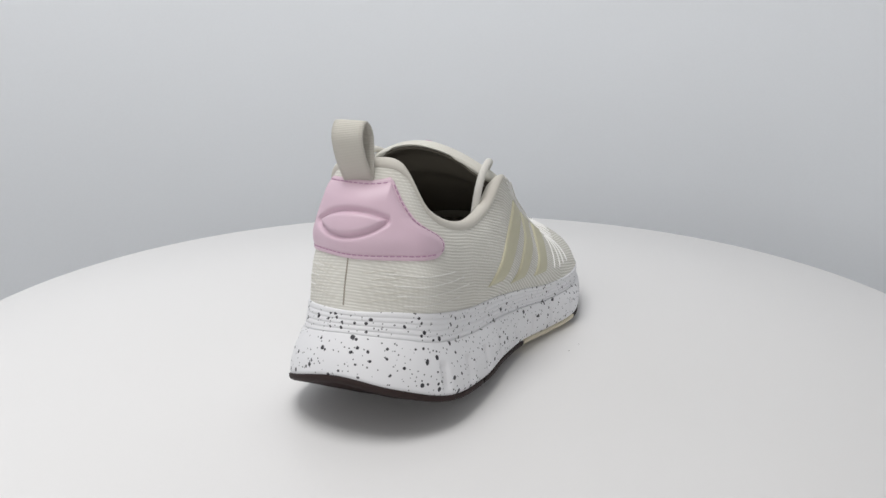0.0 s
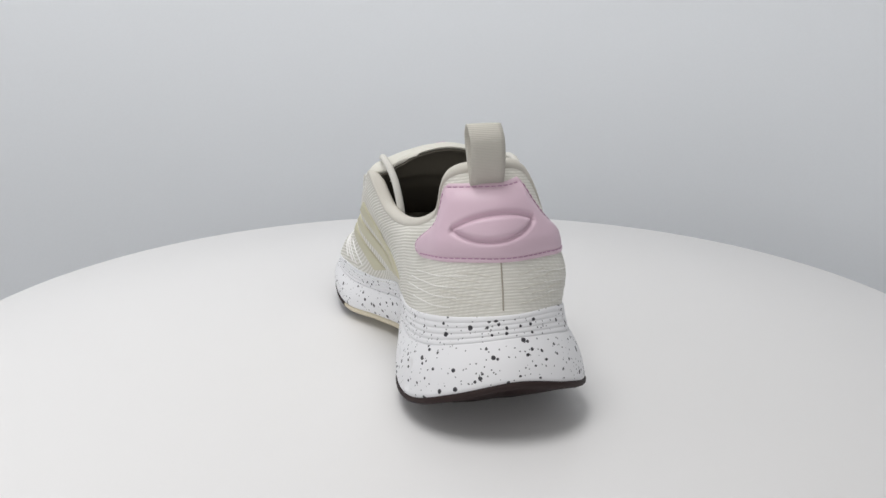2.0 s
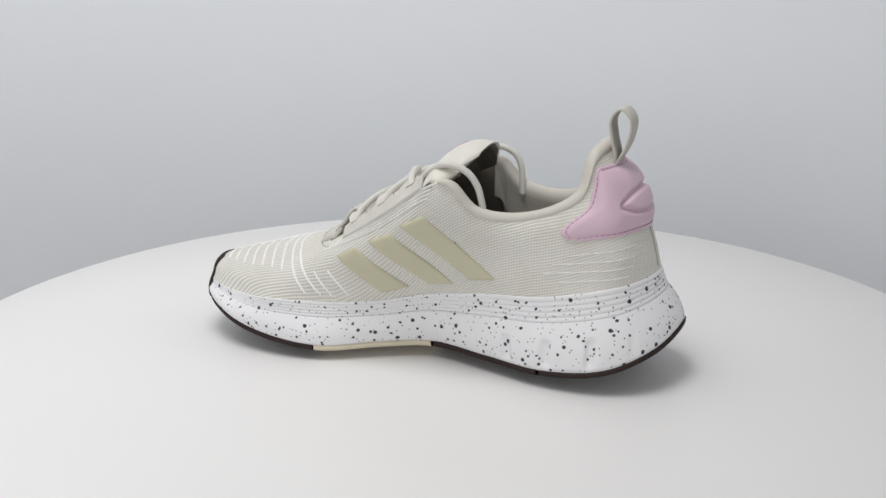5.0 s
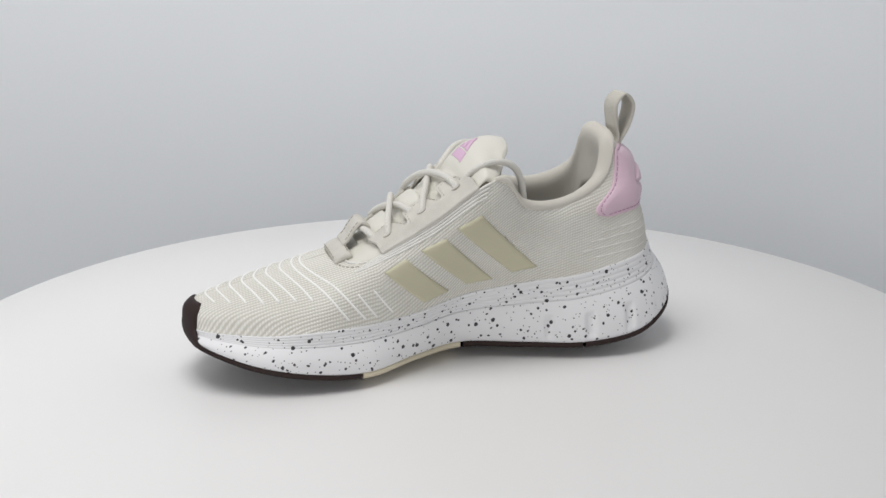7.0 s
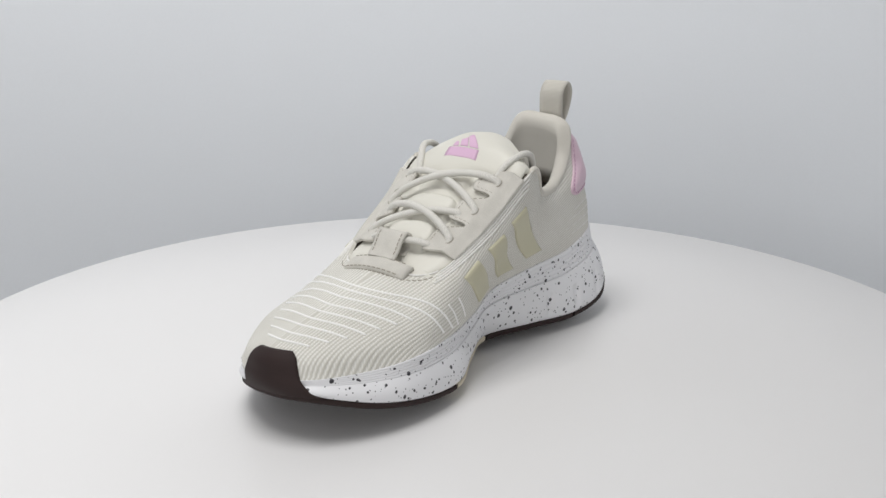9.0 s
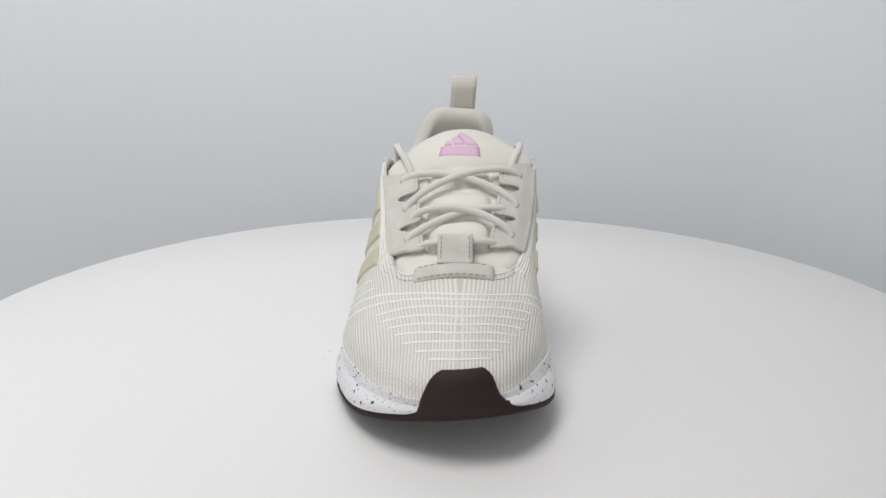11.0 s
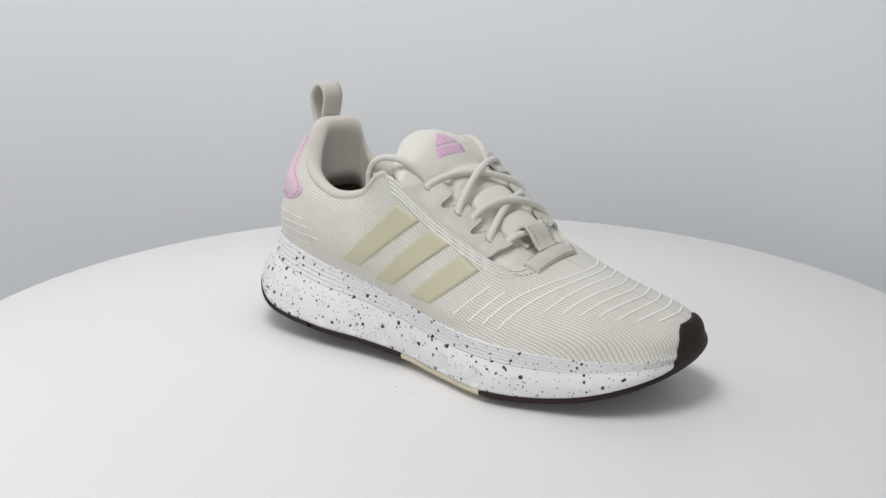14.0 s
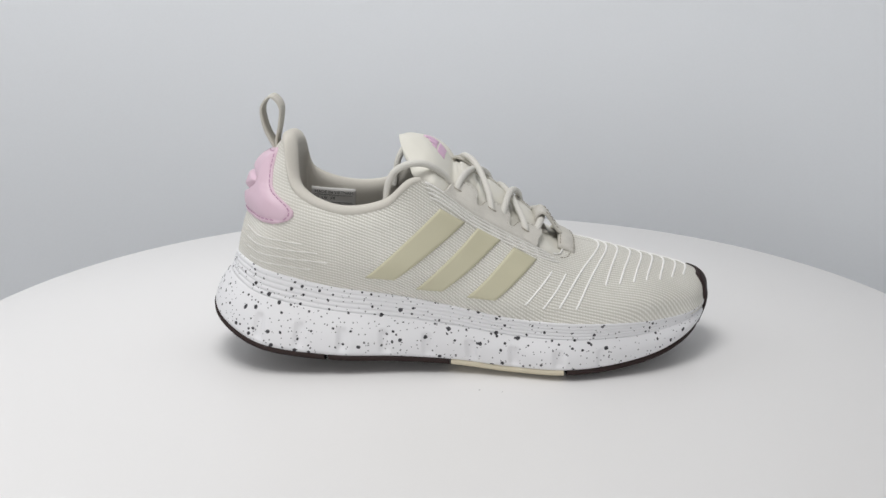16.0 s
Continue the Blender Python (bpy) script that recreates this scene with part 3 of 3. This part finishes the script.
def tongue_z(u, v):
    x = v + 6
    z = float(TOP(u)) - fall(u) * x * x - tilt(u) * x - 1.0
    z += 0.16 * math.sin(0.31 * u + 0.12 * x) * math.sin(0.17 * x + 0.9) + 0.08 * math.sin(0.63 * u - 0.35 * x)
    z -= 1.9 * math.exp(-((u - 2.4) / 1.5) ** 2) * box(x, 30, 6)
    z += pillow(x, u - 27.5, 17, 6.6, 3.2) + pillow(x, u - 43.5, 16, 6.8, 3.3) + pillow(x, u - 10.5, 16, 4.8, 2.0)
    return z


us = np.concatenate([[-28.0, -27.6, -27, -26], np.linspace(-25, 62.5, 90)])
na, nb = len(us), 91
front, back = np.zeros((na, nb, 3)), np.zeros((na, nb, 3))
for i, u in enumerate(us):
    half = float(np.interp(u, [-28, -26, -20, -10, 0, 20, 46, 56, 62.5], [21, 26, 34, 42, 44, 42, 39, 33, 24]))
    middle = -7.5 if u < 20 else -6.0
    low_v, high_v = middle - half * float(np.interp(u, [-22, -12], [0.78, 1.0])), middle + half
    if -15 < u < 58:
        low_v, high_v = max(low_v, edge_at(u, -1)[1] + 1.6), min(high_v, edge_at(u, 1)[1] - 1.6)
    for j, v in enumerate(np.linspace(low_v, high_v, nb)):
        x = v - middle
        rim = min(v - low_v, high_v - v)
        crown = 1.5 * (x / half) ** 2 * min(max((-20 - u) / 6, 0), 1)
        z = tongue_z(u, v)
        front[i, j] = (u + crown * 2, v, z - 1.4 * max(0, 1 - rim / 4) ** 2)
        back[i, j] = (u + 1.0 + crown * 2, v, float(TOP(u)) - fall(u) * (v + 6) ** 2 - tilt(u) * (v + 6) - 1.0 - 3.4 * min(1, (u + 29) / 6 + 0.12))
tongue = slab("tongue", front, back, LEATHER, shoe, "smooth cream padded tongue")
# underside of the tongue, its shade likewise put into the colour
slab("tongue_lining", (back - [0, 0, 0.35])[1:80], (back - [0, 0, 1.3])[1:80], SHADED_LINING, tongue, "beige textile lining coloured dark for inner shade")
# logo on the tongue: a triangle of three slanting bars over a plain bar
L0, L1, TIP = np.array((-2.6, 5.8)), np.array((-1.0, -17.4)), np.array((-13.4, -6.4))


def logo_bar(name, quad):
    g = np.zeros((9, 9, 3))
    for i, a in enumerate(np.linspace(0, 1, 9)):
        for j, b in enumerate(np.linspace(0, 1, 9)):
            p = (quad[0] * (1 - a) + quad[1] * a) * (1 - b) + (quad[3] * (1 - a) + quad[2] * a) * b
            g[i, j] = (*p, tongue_z(*p))
    slab(name, g + [-0.35, 0, 0.75], g - [0, 0, 0.3], PINK_PRINT, tongue, "pink raised logo piece")


def logo_at(x, y):
    return L0 + (L1 - L0) * x + (TIP - (L0 + L1) / 2) * y


logo_bar("logo_bar", [logo_at(0.0, 0.0), logo_at(1.0, 0.0), logo_at(0.965, 0.3), logo_at(0.035, 0.3)])
logo_bar("logo_stripe", [logo_at(0.12, 0.38), logo_at(0.30, 0.38), logo_at(0.24, 0.55), logo_at(0.16, 0.58)])
logo_bar("logo_stripe", [logo_at(0.35, 0.38), logo_at(0.60, 0.38), logo_at(0.44, 0.80), logo_at(0.28, 0.66)])
logo_bar("logo_stripe", [logo_at(0.65, 0.38), logo_at(0.92, 0.38), logo_at(0.52, 1.05), logo_at(0.42, 0.90)])

# eyestays: suede with three tabs on each side
def stay_point(u, b, side):
    """On an eyestay, b millimetres in from the edge of the knit."""
    e = edge_at(u, side)
    f = min(max((b + 2) / 9, 0), 1)
    f = f * f * (3 - 2 * f)
    p = np.array((u + 0.32 * max(b, 0), e[1] - side * b, 0.0))
    p[2] = (e[2] - 0.4) * (1 - f) + max(tongue_z(p[0], p[1]) + 2.8, e[2] - 0.75 * b) * f
    return p


def reach(u):
    return 7.0 + 12.0 * max(box(u - 3.5, 6.8, 2.2), box(u - 21.5, 6.6, 2.2), box(u - 39.5, 6.8, 2.2))


EYELETS = {1: ((0.8, 11.3), (19.3, 11.3), (38.3, 11.0)), -1: ((4.4, 8.6), (22.0, 8.6), (40.0, 8.2))}
for side in (1, -1):
    u_rows = np.linspace(-3.2, 46.5, 130)
    base = np.array([[stay_point(u, b, side) for b in np.linspace(-0.8, reach(u), 16)] for u in u_rows])
    n = normals(base)
    n *= np.sign(n[:, :, 2:3])
    stay = slab("eyestay", base + n * 1.2, base - n * 0.7, SUEDE, shoe, "pale beige suede lace stay with three tabs")
    line = [stay_point(u, max(reach(u) - 2.2, 3.0), side) + [0, 0, 1.3] for u in np.linspace(-1.2, 44.5, 160)]
    across_end = [stay_point(-1.4, b, side) + [0, 0, 1.3] for b in np.linspace(0.5, reach(-1.4) - 2.5, 30)]
    tubes("stitching", dashes(line, 1.6, 1.1) + dashes(across_end, 1.6, 1.1), 0.3, THREAD, stay, "grey-brown thread")
    for u, inset in EYELETS[side]:
        p = stay_point(u, inset, side)
        ring = [p + [2.3 * math.cos(a), 2.1 * math.sin(a), 1.0 - 0.62 * 2.3 * math.cos(a)] for a in np.linspace(0, 2 * math.pi, 17)]
        tube("eyelet", ring, 0.35, THREAD, stay, "dark lace hole rim", 6)

# laces
HOLE = {(k, s): stay_point(*at, s) for s in (1, -1) for k, at in zip("abc", EYELETS[s])}


def lace(points):
    p = [np.array(q, float) for q in points]
    tube("lace", spline(p, 14, False), 2.0, LACE, shoe, "round cream lace", 12, 0.9)


def strand(start, end, high, sag=0.0):
    """A lace that comes up through one hole and crosses the tongue to another."""
    s, e = np.array(start, float), np.array(end, float)
    pts = [s + [0.6, 0, -3.0], s + [-0.3, 0, 1.6]]
    inner = [(f, s + (e - s) * f + [sag * math.sin(math.pi * f), 0, 1.2]) for f in np.linspace(0.1, 0.9, 9)]
    lift = max(0.0, max((tongue_z(p[0], p[1]) + 1.9 - p[2]) / math.sin(math.pi * f) ** 0.6 for f, p in inner)) + high
    pts += [p + [0, 0, lift * math.sin(math.pi * f) ** 0.6] for f, p in inner]
    return pts + [e + [-0.3, 0, 1.6], e + [0.6, 0, -3.0]]


lace(strand(HOLE["a", 1], HOLE["b", -1], 0.1, -1.0))
lace(strand(HOLE["b", 1], HOLE["a", -1], 3.2, 0.5))
lace(strand(HOLE["c", 1], stay_point(24.0, 15.0, -1) + [1, 0, -1.5], 0.2, -0.5))
lace(strand(stay_point(24.0, 15.0, 1) + [1, 0, -1.5], HOLE["c", -1], 3.4, -0.5))
lace([stay_point(42.0, 14, 1) + [0, 0, -2.5], (50, 9, 74.5), (52.5, -4.5, 75.5), (50.5, -20, 76), stay_point(42.0, 14, -1) + [0, 0, -2.5]])
lace([(3, 20, 96), (-3, 23, 105), (-12, 28.5, 111.8), (-21, 30.5, 112.4), (-28.5, 31, 108.8), (-32.3, 30.5, 102.5), (-33.8, 29.5, 94), (-34.2, 28.5, 86)])
lace([(5, -32, 98), (-1.5, -35.5, 108), (-10, -39, 113.5), (-18, -39.5, 114), (-25, -38, 110.5), (-29.5, -36, 103.5), (-31.5, -34.5, 95), (-32.5, -33.5, 87)])

# strap at the front of the lace opening, with the loop that holds the lace
base = np.zeros((28, 10, 3))
for i, v in enumerate(np.linspace(16, -24, 28)):
    for j, b in enumerate(np.linspace(0, 1, 10)):
        x = v + 4
        base[i, j] = (61.5 + 9 * b - 0.004 * x * x, v, 66.4 - 4.2 * b - 0.008 * x * x + 0.9 * math.sin(math.pi * b) - 0.04 * x)
n = normals(base)
n *= np.sign(n[:, :, 2:3])
rim = np.minimum.outer(np.minimum(np.arange(28), np.arange(27, -1, -1)) * 1.45, np.full(10, 99.0))
rim = np.minimum(rim, (np.minimum(np.arange(10), np.arange(9, -1, -1)) * 1.0)[None, :])
strap = slab("strap", base + n * (0.9 + 0.9 * np.clip(rim / 1.4, 0, 1) ** 0.5)[:, :, None], base - n * 1.0, SUEDE, shoe, "pale beige suede strap")
tubes("stitching", dashes(base[1:-1, 1] + n[1:-1, 1] * 1.75) + dashes(base[1:-1, 8] + n[1:-1, 8] * 1.75), 0.3, THREAD, strap, "grey-brown thread")
path = spline([(63, 0, 67.5), (59.5, 0, 71.0), (56.3, 0, 76.0), (52.8, 0, 79.2), (49.3, 0, 77.5), (48.6, 0, 73.0), (51, 0, 69.5), (55, 0, 68)], 8, False)
tang = np.gradient(path, axis=0)
nrm = np.stack([-tang[:, 2], 0 * tang[:, 0], tang[:, 0]], 1)
nrm /= np.linalg.norm(nrm, axis=1, keepdims=True)
grid = path[:, None, :] + np.array([0, 1, 0])[None, None, :] * np.linspace(4.6, -13.4, 8)[None, :, None]
loop = slab("lace_loop", grid + nrm[:, None, :] * 0.8, grid - nrm[:, None, :] * 0.8, SUEDE, shoe, "pale beige suede lace loop")
for v in (2.8, -11.6):
    tubes("stitching", dashes(path[4:26] + np.array([0, v, 0]) - nrm[4:26] * 0.95, 1.5, 1.0), 0.28, THREAD, loop, "grey-brown thread")

# rubber toe cap that wraps up over the foam and the knit
na, nb = 61, 41
base, thick = np.zeros((na, nb, 3)), np.zeros((na, nb, 1))
cap_rows = [blend(SOLE_LOW, FEATHER, f) + OUT * 0.9 * math.sin(math.pi * min(f, 0.9)) for f in np.linspace(0, 1, 21)] + [across(f) for f in np.linspace(0.02, 0.345, 20)]
for j, q in enumerate(cap_rows):
    b = j / (nb - 1)
    half = float(np.interp(b, [0, 0.06, 0.14, 0.3, 0.5, 0.75, 0.92, 0.97, 1], [1.05, 0.90, 0.80, 0.72, 0.67, 0.64, 0.60, 0.54, 0.42]))
    for i, a in enumerate(np.linspace(-1, 1, na)):
        at = (11.12 + a * half) * STEP
        k = int(at)
        base[i, j] = blend(q[k % COUNT], q[(k + 1) % COUNT], at - k)
        rim = min((1 - abs(a)) * half * 30, (1 - b) * 38)
        thick[i, j] = 0.4 + 1.0 * min(rim / 1.6, 1) ** 0.5
for _ in range(14):
    base[:, 1:-1] = 0.25 * base[:, :-2] + 0.5 * base[:, 1:-1] + 0.25 * base[:, 2:]
n = normals(base)
n *= np.sign((n * (base - np.array((105, -9, 28)))).sum(2, keepdims=True))
slab("toe_cap", base + n * thick, base - n * 0.5, RUBBER, shoe, "dark brown rubber toe bumper")

# size label inside, printed
inner_wall = BVHTree.FromPolygons([tuple(p) for p in strip.reshape(-1, 3)], [(i * len(roll) + j, i * len(roll) + j + 1, (i + 1) * len(roll) + j + 1, (i + 1) * len(roll) + j)
                                  for i in range(len(strip) - 1) for j in range(len(roll) - 1)])


def on_wall(u, z):
    """The place on the inner side's lining."""
    hit = inner_wall.ray_cast(Vector((u, 5, z)), Vector((0, -1, 0)))[0]
    return np.array(hit) if hit else np.array((u, -24.0, z))


def label_point(a, b):
    p = on_wall(-80 + 25 * a - 0.6 * b, 89.5 - 3.6 * a - 13.5 * b)
    return p + [0, 0.35, 0]


g = np.array([[label_point(a, b) for b in np.linspace(0, 1, 7)] for a in np.linspace(0, 1, 14)])
size_label = slab("size_label", g + [0, 0.25, 0], g - [0, 0.25, 0], LABEL, shoe, "white printed size label")
for text, a0, b0, size in (("MADE IN VIETNAM", 0.07, 0.27, 2.6), ("US  UK  FR", 0.05, 0.55, 2.6), ("7\u00bd   6", 0.05, 0.84, 2.8)):
    curve = bpy.data.curves.new("printing", "FONT")
    curve.body, curve.size = text, size
    made = new("printing", curve)
    scene.view_layers[0].update()
    data = bpy.data.meshes.new_from_object(made.evaluated_get(bpy.context.evaluated_depsgraph_get()))
    bpy.data.objects.remove(made)
    flat = [v.co.copy() for v in data.vertices]
    shape = [label_point(a0 + c.x / 25, b0 - c.y / 13.5) + [0, 0.45, 0] for c in flat]
    mesh("printing", metres(shape), [tuple(p.vertices) for p in data.polygons], PRINT, size_label)
for b in (2, 4):
    bar = g[:, b] + [0, 0.4, 0]
    tube("printed_rule", bar[1:-1], 0.16, PRINT, size_label, "", 4)


# the turntable and the shoe on it turn together
def motions():
    # an even turn of 18.34 degrees a second
    rows = [(t, pose(0, 0, 0, 0, 0, 66.9 + 18.34 * t)) for t in (0, 2, 4, 6, 8, 10, 12, 14, 16)]
    for thing in (turntable, shoe):
        walk(thing, rows)


motions()
